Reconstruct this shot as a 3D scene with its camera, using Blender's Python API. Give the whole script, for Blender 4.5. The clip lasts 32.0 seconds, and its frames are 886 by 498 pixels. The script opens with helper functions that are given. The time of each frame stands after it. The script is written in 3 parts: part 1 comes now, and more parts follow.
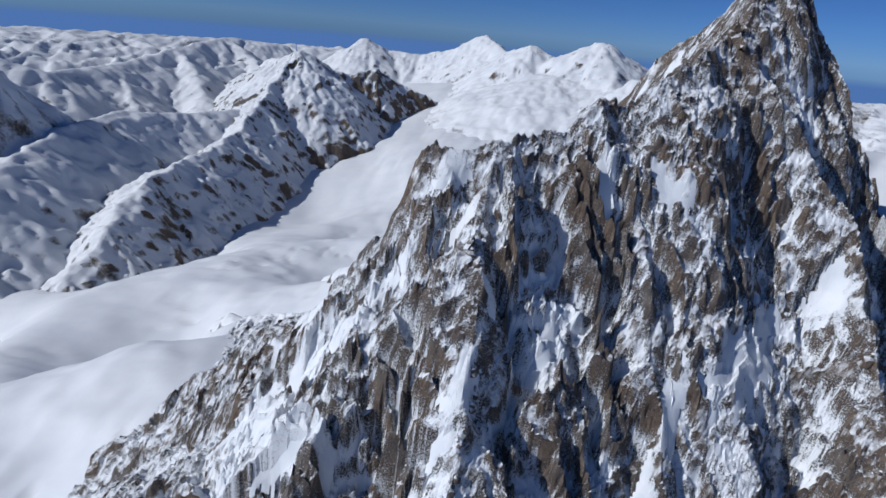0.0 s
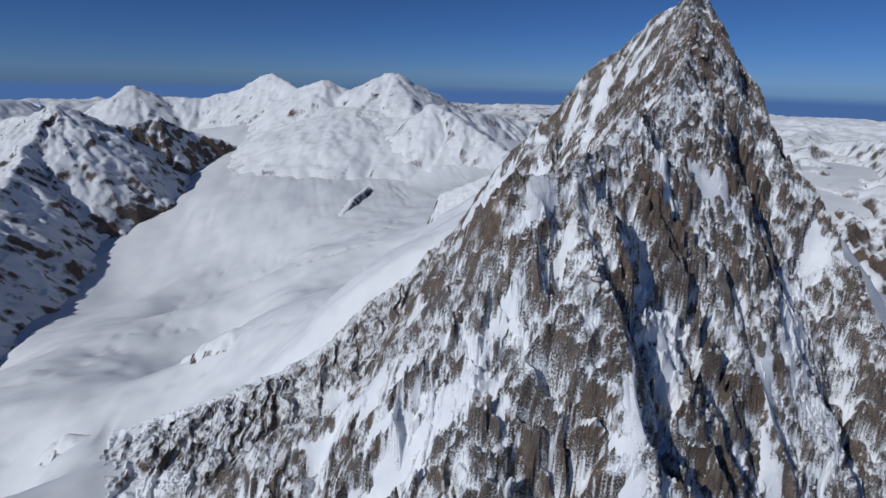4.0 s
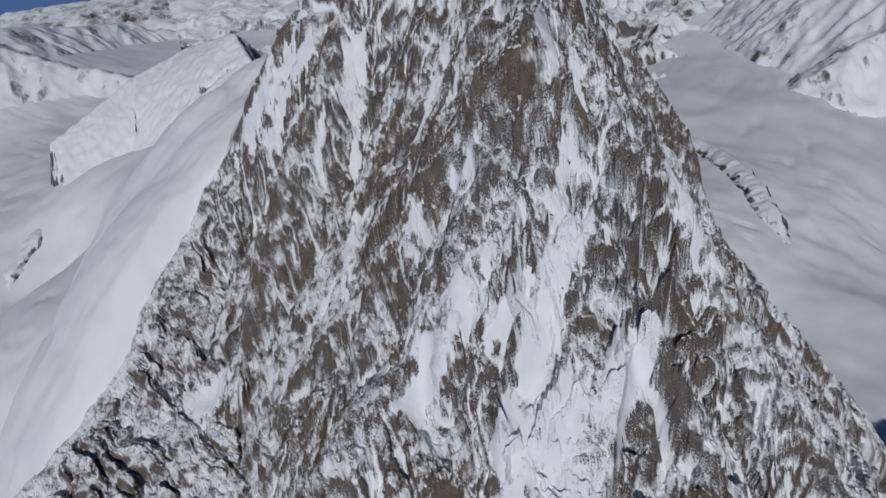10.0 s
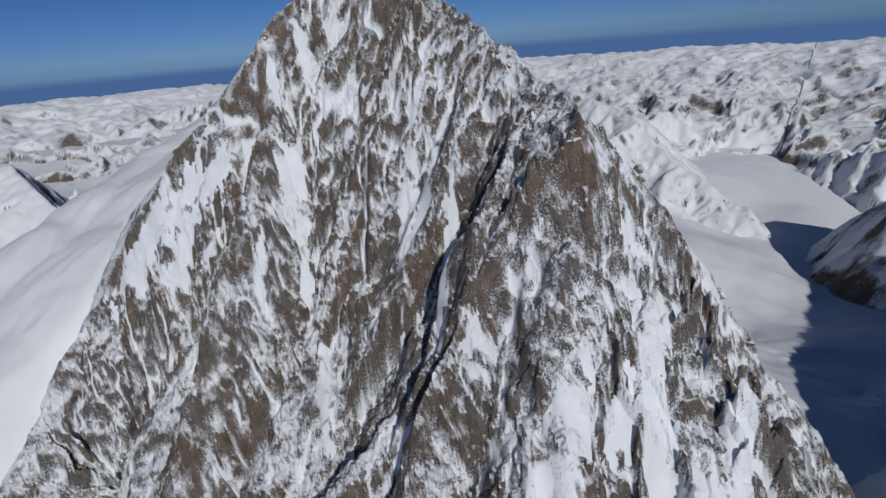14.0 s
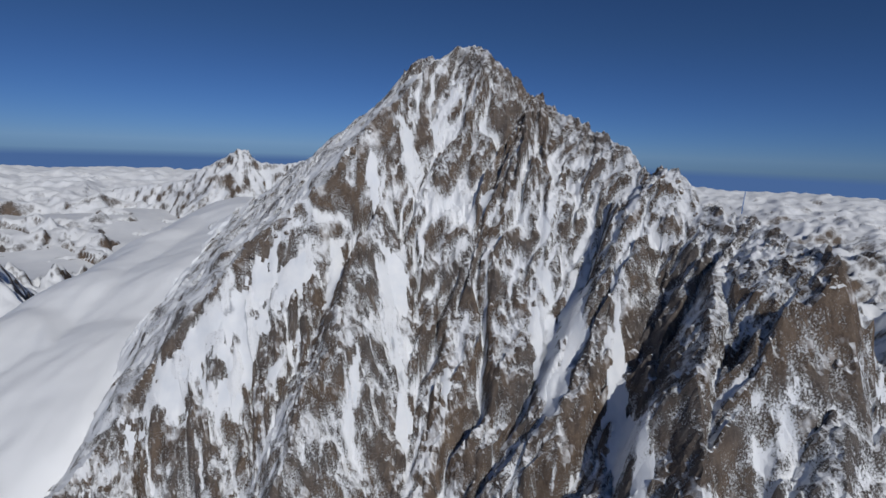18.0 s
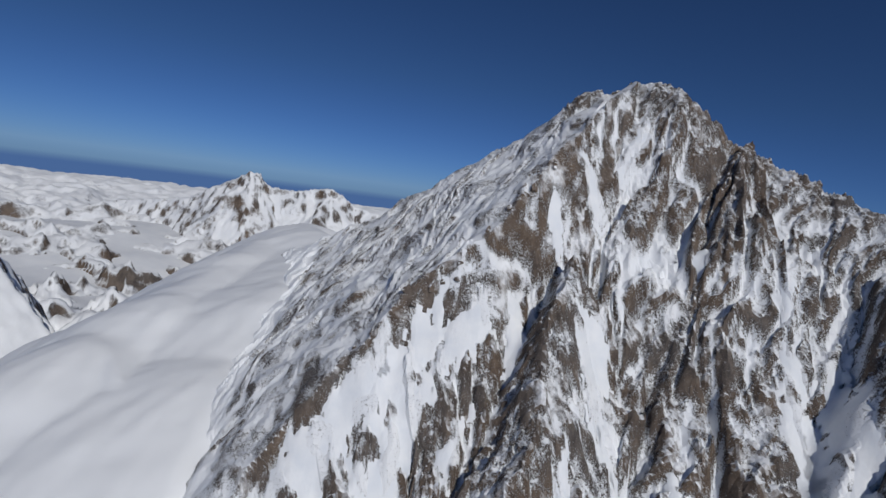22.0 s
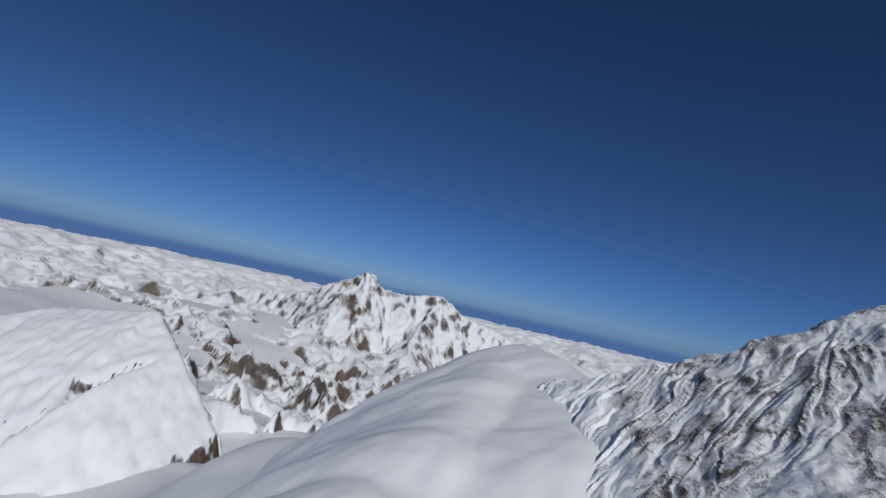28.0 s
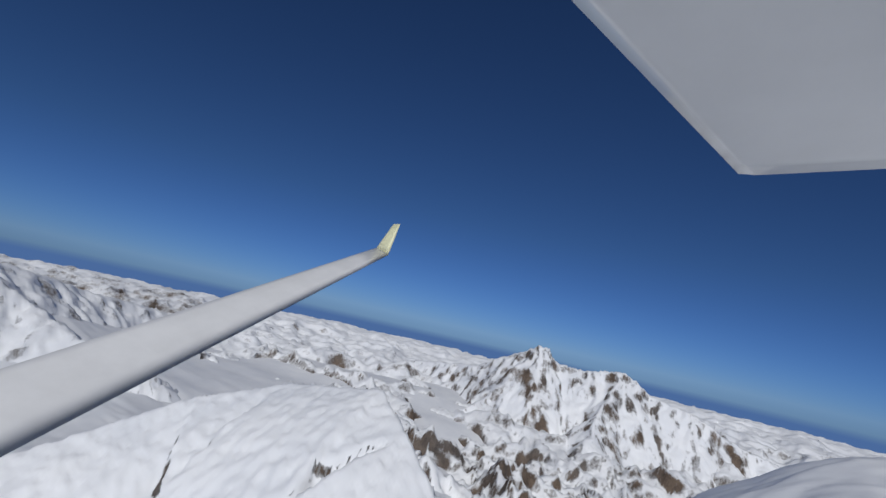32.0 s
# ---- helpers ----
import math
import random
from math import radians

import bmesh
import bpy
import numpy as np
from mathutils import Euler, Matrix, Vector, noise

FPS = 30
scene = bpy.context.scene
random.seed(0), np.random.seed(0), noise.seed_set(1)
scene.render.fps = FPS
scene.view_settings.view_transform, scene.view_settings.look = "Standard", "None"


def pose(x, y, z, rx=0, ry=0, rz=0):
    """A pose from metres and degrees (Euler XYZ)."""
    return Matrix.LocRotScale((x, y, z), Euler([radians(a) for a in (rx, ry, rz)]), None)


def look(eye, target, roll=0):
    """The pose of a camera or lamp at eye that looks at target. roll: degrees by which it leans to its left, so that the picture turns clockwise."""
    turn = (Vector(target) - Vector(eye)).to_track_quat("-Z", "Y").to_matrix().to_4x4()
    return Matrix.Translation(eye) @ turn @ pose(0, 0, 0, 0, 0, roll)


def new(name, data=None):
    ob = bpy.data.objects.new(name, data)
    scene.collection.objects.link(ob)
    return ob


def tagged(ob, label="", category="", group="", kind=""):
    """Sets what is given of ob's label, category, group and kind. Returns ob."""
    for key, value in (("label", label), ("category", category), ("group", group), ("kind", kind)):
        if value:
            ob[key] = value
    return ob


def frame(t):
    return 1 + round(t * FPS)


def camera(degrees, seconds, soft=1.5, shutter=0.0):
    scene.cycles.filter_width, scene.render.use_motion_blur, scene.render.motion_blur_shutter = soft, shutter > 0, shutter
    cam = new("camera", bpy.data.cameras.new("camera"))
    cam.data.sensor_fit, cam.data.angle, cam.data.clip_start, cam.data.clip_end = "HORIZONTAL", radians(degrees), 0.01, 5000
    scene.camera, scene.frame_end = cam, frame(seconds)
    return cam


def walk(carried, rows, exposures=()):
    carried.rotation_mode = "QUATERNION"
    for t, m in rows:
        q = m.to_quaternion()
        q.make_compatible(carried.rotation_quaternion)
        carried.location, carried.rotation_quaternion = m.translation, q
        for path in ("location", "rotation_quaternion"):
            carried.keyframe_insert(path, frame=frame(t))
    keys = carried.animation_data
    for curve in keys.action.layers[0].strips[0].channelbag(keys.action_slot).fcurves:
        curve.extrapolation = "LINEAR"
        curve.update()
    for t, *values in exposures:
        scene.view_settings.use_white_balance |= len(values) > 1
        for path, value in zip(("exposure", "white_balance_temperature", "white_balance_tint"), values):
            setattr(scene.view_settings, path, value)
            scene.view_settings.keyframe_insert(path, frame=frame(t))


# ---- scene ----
cam = camera(81, 32.0, soft=1.5)
PATH = [
    (0, (202.6, -292.8, 16.3), (190.7, -201.5, -22.9), 5.19),
    (0.5, (187.5, -291.6, 14.6), (178.7, -200.6, -26.0), 4.05),
    (1, (172.5, -290.1, 12.8), (168.8, -199.9, -30.2), 3.21),
    (1.5, (157.6, -287.3, 11.2), (159.5, -197.6, -32.8), 3.61),
    (2, (142.7, -283.9, 9.8), (150.2, -194.8, -35.0), 2.59),
    (2.5, (127.4, -280.2, 8.8), (139.6, -190.3, -33.3), 2.62),
    (3, (112.6, -275.7, 7.9), (129.1, -183.3, -26.4), 3.02),
    (3.5, (99.1, -269.9, 6.7), (118.9, -177.2, -25.3), 2.59),
    (4, (85.5, -264.2, 6.1), (109.0, -172.4, -25.7), 1.38),
    (4.5, (72.2, -258.2, 5.6), (99.1, -168.0, -28.2), -0.35),
    (5, (59.4, -251.5, 5.2), (89.8, -163.7, -31.7), -2.12),
    (5.5, (47.0, -244.3, 4.8), (81.9, -159.3, -34.9), -3.46),
    (6, (34.6, -236.0, 4.9), (76.0, -155.5, -37.7), -4.28),
    (6.5, (23.3, -227.7, 4.3), (70.5, -151.9, -40.7), -4.35),
    (7, (12.6, -218.8, 3.6), (64.6, -147.7, -43.7), -4.83),
    (7.5, (2.0, -208.8, 3.2), (57.6, -141.9, -46.0), -4.96),
    (8, (-7.8, -198.3, 2.8), (50.4, -134.8, -48.0), -5.43),
    (8.5, (-16.1, -187.7, 2.3), (45.0, -127.7, -49.5), -5.97),
    (9, (-23.3, -176.6, 1.7), (40.9, -120.5, -50.6), -6.24),
    (9.5, (-29.5, -164.5, 1.7), (37.7, -112.8, -51.4), -6.36),
    (10, (-35.0, -151.9, 1.8), (35.3, -104.6, -51.4), -6.67),
    (10.5, (-39.9, -139.0, 1.7), (33.3, -96.3, -51.4), -6.84),
    (11, (-44.0, -125.9, 1.5), (32.1, -88.0, -51.3), -6.84),
    (11.5, (-46.6, -112.6, 1.1), (32.5, -79.5, -50.4), -6.00),
    (12, (-48.2, -99.2, 0.5), (34.3, -70.8, -48.4), -5.22),
    (12.5, (-48.9, -85.5, -0.2), (36.7, -61.5, -46.1), -4.52),
    (13, (-48.6, -71.8, -0.7), (39.7, -51.4, -43.1), -4.54),
    (13.5, (-47.3, -58.1, -0.9), (42.7, -40.9, -41.0), -4.64),
    (14, (-45.1, -44.7, -1.0), (46.2, -30.1, -39.0), -4.58),
    (14.5, (-42.3, -31.9, -1.2), (50.5, -19.9, -36.6), -4.43),
    (15, (-38.9, -19.1, -0.9), (54.8, -8.5, -34.3), -3.98),
    (15.5, (-34.9, -6.5, -0.3), (59.5, 3.5, -31.8), -3.28),
    (16, (-30.4, 6.0, 0.2), (64.7, 15.5, -29.3), -2.40),
    (16.5, (-25.6, 18.3, 0.2), (70.2, 27.0, -27.1), -1.41),
    (17, (-20.7, 31.0, -0.5), (76.0, 38.4, -24.8), -0.14),
    (17.5, (-15.3, 43.0, -1.6), (82.2, 48.6, -23.2), 1.00),
    (18, (-9.7, 54.7, -2.7), (88.5, 58.5, -21.6), 2.15),
    (18.5, (-4.4, 66.3, -3.3), (94.1, 68.2, -20.2), 3.13),
    (19, (0.8, 78.1, -3.9), (99.6, 78.9, -19.8), 3.91),
    (19.5, (6.3, 90.2, -5.1), (105.2, 90.2, -20.1), 4.76),
    (20, (11.8, 102.4, -6.4), (110.8, 102.4, -21.0), 5.45),
    (20.5, (17.3, 114.7, -7.7), (116.3, 114.9, -21.8), 5.84),
    (21, (23.0, 126.9, -9.0), (122.0, 128.0, -22.8), 6.35),
    (21.5, (29.3, 138.9, -10.7), (128.5, 140.5, -23.5), 6.92),
    (22, (35.9, 150.9, -12.5), (135.2, 153.4, -23.5), 7.51),
    (22.5, (42.1, 163.0, -13.9), (141.7, 166.0, -23.2), 8.24),
    (23, (48.2, 175.1, -15.4), (147.9, 178.7, -22.7), 8.90),
    (23.5, (54.1, 187.4, -16.9), (153.8, 191.2, -22.3), 9.57),
    (24, (59.6, 199.7, -18.4), (159.4, 204.2, -21.7), 10.16),
    (24.5, (64.4, 212.3, -20.2), (164.3, 217.4, -21.7), 10.63),
    (25, (68.9, 225.0, -22.0), (168.7, 231.5, -22.0), 11.10),
    (25.5, (73.3, 238.0, -23.4), (173.0, 246.0, -22.2), 11.09),
    (26, (77.7, 250.7, -25.1), (177.1, 261.1, -22.8), 11.52),
    (26.5, (82.4, 262.5, -27.9), (181.5, 275.4, -24.5), 12.24),
    (27, (87.0, 274.8, -29.3), (185.7, 290.5, -24.6), 12.48),
    (27.5, (91.7, 287.0, -30.3), (189.7, 305.8, -24.4), 12.67),
    (28, (96.3, 299.4, -31.4), (193.6, 321.5, -24.2), 12.82),
    (28.5, (100.8, 312.4, -32.9), (197.1, 338.1, -24.4), 12.94),
    (29, (105.0, 325.3, -35.0), (200.1, 354.6, -25.4), 12.72),
    (29.5, (109.3, 340.0, -37.2), (203.2, 372.8, -26.6), 12.76),
    (30, (113.3, 355.2, -39.1), (205.5, 391.9, -27.1), 13.08),
    (30.5, (116.4, 369.3, -40.4), (207.0, 409.3, -26.8), 13.29),
    (31, (118.8, 382.8, -41.7), (207.5, 426.5, -27.0), 13.39),
    (31.5, (120.0, 395.4, -43.3), (206.9, 442.7, -28.8), 13.18),
    (32, (120.8, 407.8, -45.1), (205.7, 458.8, -31.2), 12.89),
]
walk(cam, [(t, look(eye, target, roll)) for t, eye, target, roll in PATH],
     [(0, -0.30, 6000, 10), (3, -0.46, 6100, 10), (6, -0.84, 6200, 10), (9, -0.90, 6300, 10), (14, -0.73, 6420, 10), (20, -0.66, 6500, 10), (26, -0.62, 6500, 10), (30, -0.55, 6450, 10), (32, -0.54, 6450, 10)])

# ---- light ----
SUN_AZ = math.atan2(-0.42, -0.91)          # towards the sun, on plan
SUN_EL = radians(33)
SUN_DIR = Vector((math.cos(SUN_AZ) * math.cos(SUN_EL), math.sin(SUN_AZ) * math.cos(SUN_EL), math.sin(SUN_EL)))
sun = new("sun", bpy.data.lights.new("sun", "SUN"))
sun.data.energy, sun.data.angle, sun.data.color = 3.6, radians(0.53), (1.0, 0.985, 0.955)
sun.matrix_world = look((0, 0, 500), tuple(Vector((0, 0, 500)) - SUN_DIR))

world = bpy.data.worlds.new("world")
scene.world = world
world.use_nodes = True
wt = world.node_tree
for n in list(wt.nodes):
    wt.nodes.remove(n)
w_out = wt.nodes.new("ShaderNodeOutputWorld")
w_bg = wt.nodes.new("ShaderNodeBackground")
w_sky = wt.nodes.new("ShaderNodeTexSky")
w_sky.sky_type, w_sky.sun_disc = "NISHITA", False
w_sky.sun_elevation, w_sky.sun_rotation = SUN_EL, math.atan2(SUN_DIR.x, SUN_DIR.y)
w_sky.altitude, w_sky.air_density, w_sky.dust_density, w_sky.ozone_density = 3900, 1.0, 0.0, 4.0
w_bg.inputs[1].default_value = 0.06
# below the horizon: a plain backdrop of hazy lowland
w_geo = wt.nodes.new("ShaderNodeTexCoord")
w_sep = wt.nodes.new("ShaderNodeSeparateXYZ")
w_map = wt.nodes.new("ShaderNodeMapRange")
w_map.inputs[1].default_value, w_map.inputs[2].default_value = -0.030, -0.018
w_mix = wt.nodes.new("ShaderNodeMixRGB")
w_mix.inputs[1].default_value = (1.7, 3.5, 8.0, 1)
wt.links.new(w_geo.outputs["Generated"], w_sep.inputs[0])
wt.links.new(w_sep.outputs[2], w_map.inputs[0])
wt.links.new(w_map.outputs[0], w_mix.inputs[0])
w_tint = wt.nodes.new("ShaderNodeMixRGB")
w_tint.blend_type = "MULTIPLY"
w_tint.inputs[0].default_value = 1.0
w_rise = wt.nodes.new("ShaderNodeMapRange")
w_rise.inputs[2].default_value = 0.20
w_hue = wt.nodes.new("ShaderNodeMixRGB")
w_hue.inputs[1].default_value, w_hue.inputs[2].default_value = (0.42, 0.65, 1.14, 1), (0.46, 0.68, 0.96, 1)
wt.links.new(w_sep.outputs[2], w_rise.inputs[0])
wt.links.new(w_rise.outputs[0], w_hue.inputs[0])
wt.links.new(w_hue.outputs[0], w_tint.inputs[2])
wt.links.new(w_sky.outputs[0], w_tint.inputs[1])
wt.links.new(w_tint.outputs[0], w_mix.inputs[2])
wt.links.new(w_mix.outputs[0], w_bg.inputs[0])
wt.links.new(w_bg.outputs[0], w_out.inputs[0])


# ---- noise on arrays ----
def lattice(ix, iy, seed):
    h = (ix.astype(np.int64) * 374761393 + iy.astype(np.int64) * 668265263 + seed * 974634777) & 0xFFFFFFFF
    h = ((h ^ (h >> 13)) * 1274126177) & 0xFFFFFFFF
    h = ((h ^ (h >> 16)) * 2246822519) & 0xFFFFFFFF
    return (h ^ (h >> 15)) & 0xFFFF


def perlin(x, y, seed=0):
    """Gradient noise, about -1 to 1."""
    x0, y0 = np.floor(x), np.floor(y)
    fx, fy = x - x0, y - y0
    u, v = fx * fx * fx * (fx * (fx * 6 - 15) + 10), fy * fy * fy * (fy * (fy * 6 - 15) + 10)

    def corner(dx, dy):
        a = lattice(x0 + dx, y0 + dy, seed) * (2 * math.pi / 65536)
        return np.cos(a) * (fx - dx) + np.sin(a) * (fy - dy)

    a = corner(0, 0) * (1 - u) + corner(1, 0) * u
    b = corner(0, 1) * (1 - u) + corner(1, 1) * u
    return 1.5 * (a * (1 - v) + b * v)


def fbm(x, y, octaves=4, seed=0, gain=0.5):
    total, amp = 0 * x, 1.0
    for o in range(octaves):
        total = total + amp * perlin(x * 2**o, y * 2**o, seed + 17 * o)
        amp *= gain
    return total


def ridged(x, y, octaves=4, seed=0, gain=0.55):
    """Sharp crests, 0 to about 1."""
    total, amp, norm = 0 * x, 1.0, 0.0
    for o in range(octaves):
        total = total + amp * (1 - np.abs(perlin(x * 2**o + 3.7 * o, y * 2**o, seed + 31 * o))) ** 2
        norm += amp
        amp *= gain
    return total / norm


def worley(x, y, seed=0):
    """Cells: distance to the nearest seed, how much farther the second is, and a random number for the cell."""
    x0, y0 = np.floor(x), np.floor(y)
    f1, f2, own = np.full(x.shape, 9.0), np.full(x.shape, 9.0), 0 * x
    for dx in (-1, 0, 1):
        for dy in (-1, 0, 1):
            cx, cy = x0 + dx, y0 + dy
            h = lattice(cx, cy, seed)
            d = np.hypot(x - cx - (h & 255) / 255.0, y - cy - (h >> 8) / 255.0)
            near = d < f1
            f2 = np.where(near, f1, np.minimum(f2, d))
            own = np.where(near, lattice(cx, cy, seed + 5) / 65535.0, own)
            f1 = np.where(near, d, f1)
    return f1, f2 - f1, own


def step(a, b, x):
    f = np.clip((x - a) / (b - a), 0, 1)
    return f * f * (3 - 2 * f)


def crest(x, y, line, fan=50.0):
    """Distance to a ridge line of (x, y, z), the height of its nearest place, how far along it lies, the side (+1: left of its way), and how far it lies past an end (0 to 1)."""
    best = np.full(x.shape, 1e9)
    zc, along, side, cap = 0 * x, 0 * x, 0 * x, 0 * x
    run = 0.0
    last = len(line) - 2
    for n, ((ax, ay, az), (bx, by, bz)) in enumerate(zip(line, line[1:])):
        dx, dy = bx - ax, by - ay
        length = math.hypot(dx, dy)
        raw = ((x - ax) * dx + (y - ay) * dy) / length**2
        f = np.clip(raw, 0, 1)
        d = np.hypot(x - ax - f * dx, y - ay - f * dy)
        near = d < best
        best = np.where(near, d, best)
        zc = np.where(near, az + f * (bz - az), zc)
        turn = np.arctan2(ay + f * dy - y, ax + f * dx - x)
        along = np.where(near, run + f * length + fan * turn, along)
        side = np.where(near, np.sign(dx * (y - ay) - dy * (x - ax)), side)
        past = np.maximum(-raw * (n == 0), (raw - 1) * (n == last)) * length
        cap = np.where(near, np.clip(past / (d + 1e-6), 0, 1), cap)
        run += length
    return best, zc, along, side, cap


def axis(lo, hi, fine_lo, fine_hi, fine, growth=1.12, widest=60):
    """Grid lines: evenly fine between fine_lo and fine_hi, ever wider outside."""
    mid = list(np.arange(fine_lo, fine_hi + fine / 2, fine))
    left, s = [], fine
    while (left[-1] if left else fine_lo) > lo:
        s = min(s * growth, widest)
        left.append((left[-1] if left else fine_lo) - s)
    right, s = [], fine
    while (right[-1] if right else mid[-1]) < hi:
        s = min(s * growth, widest)
        right.append((right[-1] if right else mid[-1]) + s)
    return np.array(left[::-1] + mid + right)


def sheet(name, xs, ys, height, material, snow=None, keep=None, flow=None, gx=None, gy=None, soft=True):
    """A mesh over the grid xs by ys at the given heights, with a coverage of snow stored at its points."""
    if gx is None:
        gx, gy = np.meshgrid(xs, ys)
    ny, nx = gx.shape
    co = np.stack([gx, gy, height], -1).reshape(-1, 3)
    i = (np.arange(ny - 1)[:, None] * nx + np.arange(nx - 1)).ravel()
    quads = np.stack([i, i + 1, i + nx + 1, i + nx], 1)
    if keep is not None:
        quads = quads[keep.ravel()[quads].any(1)]
        used = np.unique(quads)
        again = np.zeros(nx * ny, int)
        again[used] = np.arange(len(used))
        quads, co = again[quads], co[used]
        snow = snow.ravel()[used] if snow is not None else None
        flow = tuple(f.ravel()[used] for f in flow) if flow is not None else None
    me = bpy.data.meshes.new(name)
    me.vertices.add(len(co))
    me.vertices.foreach_set("co", co.astype(np.float32).ravel())
    me.loops.add(quads.size)
    me.loops.foreach_set("vertex_index", quads.astype(np.int32).ravel())
    me.polygons.add(len(quads))
    me.polygons.foreach_set("loop_start", np.arange(0, quads.size, 4, dtype=np.int32))
    me.polygons.foreach_set("use_smooth", np.full(len(quads), soft))
    me.update(calc_edges=True)
    if snow is not None:
        at = me.attributes.new("snow", "FLOAT", "POINT")
        at.data.foreach_set("value", snow.astype(np.float32).ravel())
    if flow is not None:
        at = me.attributes.new("flow", "FLOAT_VECTOR", "POINT")
        at.data.foreach_set("vector", np.stack([flow[0].ravel(), flow[1].ravel(), 0 * flow[0].ravel()], -1).astype(np.float32).ravel())
    me.materials.append(material)
    return new(name, me)


# ---- materials ----
def nodes_of(name):
    m = bpy.data.materials.new(name)
    m.use_nodes = True
    t = m.node_tree
    b = t.nodes["Principled BSDF"]
    return m, t, b


def node(t, kind, **inputs):
    n = t.nodes.new(kind)
    for k, v in inputs.items():
        n.inputs[k].default_value = v
    return n


def noise_node(t, scale, detail=6.0, rough=0.6, stretch=None, coord=None):
    n = t.nodes.new("ShaderNodeTexNoise")
    n.inputs["Scale"].default_value, n.inputs["Detail"].default_value, n.inputs["Roughness"].default_value = scale, detail, rough
    g = coord or t.nodes.new("ShaderNodeNewGeometry")
    if stretch:
        m = t.nodes.new("ShaderNodeMapping")
        m.inputs["Scale"].default_value = stretch
        t.links.new(g.outputs["Position"], m.inputs[0])
        t.links.new(m.outputs[0], n.inputs["Vector"])
    else:
        t.links.new(g.outputs["Position"], n.inputs["Vector"])
    return n


def ramp_node(t, stops):
    r = t.nodes.new("ShaderNodeValToRGB")
    while len(r.color_ramp.elements) < len(stops):
        r.color_ramp.elements.new(0.5)
    for e, (p, c) in zip(r.color_ramp.elements, stops):
        e.position, e.color = p, (*c, 1)
    return r


def mountain_material(name, grain, edge, tints, rust):
    """Rock with snow where the mesh says that it lies. grain: metres of the rock's coarse pattern; edge: how ragged the snow ends."""
    m, t, b = nodes_of(name)
    link = t.links.new
    coarse = noise_node(t, 1 / grain, 5, 0.6, (1, 1, 0.7))
    fine = noise_node(t, 6 / grain, 8, 0.68, (1, 1, 0.85))
    rock = ramp_node(t, tints)
    mixed = node(t, "ShaderNodeMath")
    mixed.operation = "MULTIPLY_ADD"
    mixed.inputs[1].default_value, mixed.inputs[2].default_value = 0.55, 0.0
    link(coarse.outputs[0], mixed.inputs[0])
    add = node(t, "ShaderNodeMath")
    add.operation = "MULTIPLY_ADD"
    add.inputs[1].default_value = 0.45
    link(fine.outputs[0], add.inputs[0])
    link(mixed.outputs[0], add.inputs[2])
    link(add.outputs[0], rock.inputs[0])
    rusty = ramp_node(t, rust)
    link(add.outputs[0], rusty.inputs[0])
    zone = noise_node(t, 1 / (7 * grain), 4, 0.6)
    spread = node(t, "ShaderNodeMapRange")
    spread.inputs[1].default_value, spread.inputs[2].default_value = 0.36, 0.56
    link(zone.outputs[0], spread.inputs[0])
    stone = t.nodes.new("ShaderNodeMixRGB")
    link(spread.outputs[0], stone.inputs[0])
    link(rock.outputs[0], stone.inputs[1])
    link(rusty.outputs[0], stone.inputs[2])
    # ragged snow: stored coverage and fine noise
    at = t.nodes.new("ShaderNodeAttribute")
    at.attribute_name = "snow"
    rag = noise_node(t, (3.2 if edge < 5 else 2.0) / edge, 8, 0.8, (1, 1, 0.8))
    off = node(t, "ShaderNodeMath")
    off.operation = "MULTIPLY_ADD"
    off.inputs[1].default_value, off.inputs[2].default_value = (3.5, -2.02) if edge < 5 else (1.3, -0.92)
    link(rag.outputs[0], off.inputs[0])
    fl = t.nodes.new("ShaderNodeAttribute")
    fl.attribute_name = "flow"
    lie = t.nodes.new("ShaderNodeMapping")
    lie.inputs["Scale"].default_value = (1.0, 0.35, 1.0)
    link(fl.outputs["Vector"], lie.inputs[0])
    streak = t.nodes.new("ShaderNodeTexNoise")
    streak.inputs["Scale"].default_value, streak.inputs["Detail"].default_value, streak.inputs["Roughness"].default_value = 1.1 / edge, 5, 0.6
    link(lie.outputs[0], streak.inputs["Vector"])
    run = node(t, "ShaderNodeMath")
    run.operation = "MULTIPLY_ADD"
    run.inputs[1].default_value = 0.55
    link(streak.outputs[0], run.inputs[0])
    link(off.outputs[0], run.inputs[2])
    tot = node(t, "ShaderNodeMath")
    tot.operation = "ADD"
    link(at.outputs["Fac"], tot.inputs[0])
    link(run.outputs[0], tot.inputs[1])
    cut = node(t, "ShaderNodeMapRange")
    cut.inputs[1].default_value, cut.inputs[2].default_value = (0.42, 0.62) if edge < 5 else (0.30, 0.72)
    link(tot.outputs[0], cut.inputs[0])
    if edge < 5:
        craggy = t.nodes.new("ShaderNodeBump")
        craggy.inputs["Strength"].default_value, craggy.inputs["Distance"].default_value = 1.0, 0.55 * grain
        chip = noise_node(t, 3.2 / grain, 7, 0.72, (1, 1, 1.25))
        link(chip.outputs[0], craggy.inputs["Height"])
        rise = t.nodes.new("ShaderNodeVectorMath")
        rise.operation = "DOT_PRODUCT"
        rise.inputs[1].default_value = (0, 0, 1)
        link(craggy.outputs[0], rise.inputs[0])
        thin = noise_node(t, 1 / (3.5 * grain), 4, 0.6)
        level = node(t, "ShaderNodeMath")
        level.operation = "MULTIPLY_ADD"
        level.inputs[1].default_value = 1.3
        link(thin.outputs[0], level.inputs[0])
        lay = t.nodes.new("ShaderNodeNewGeometry")
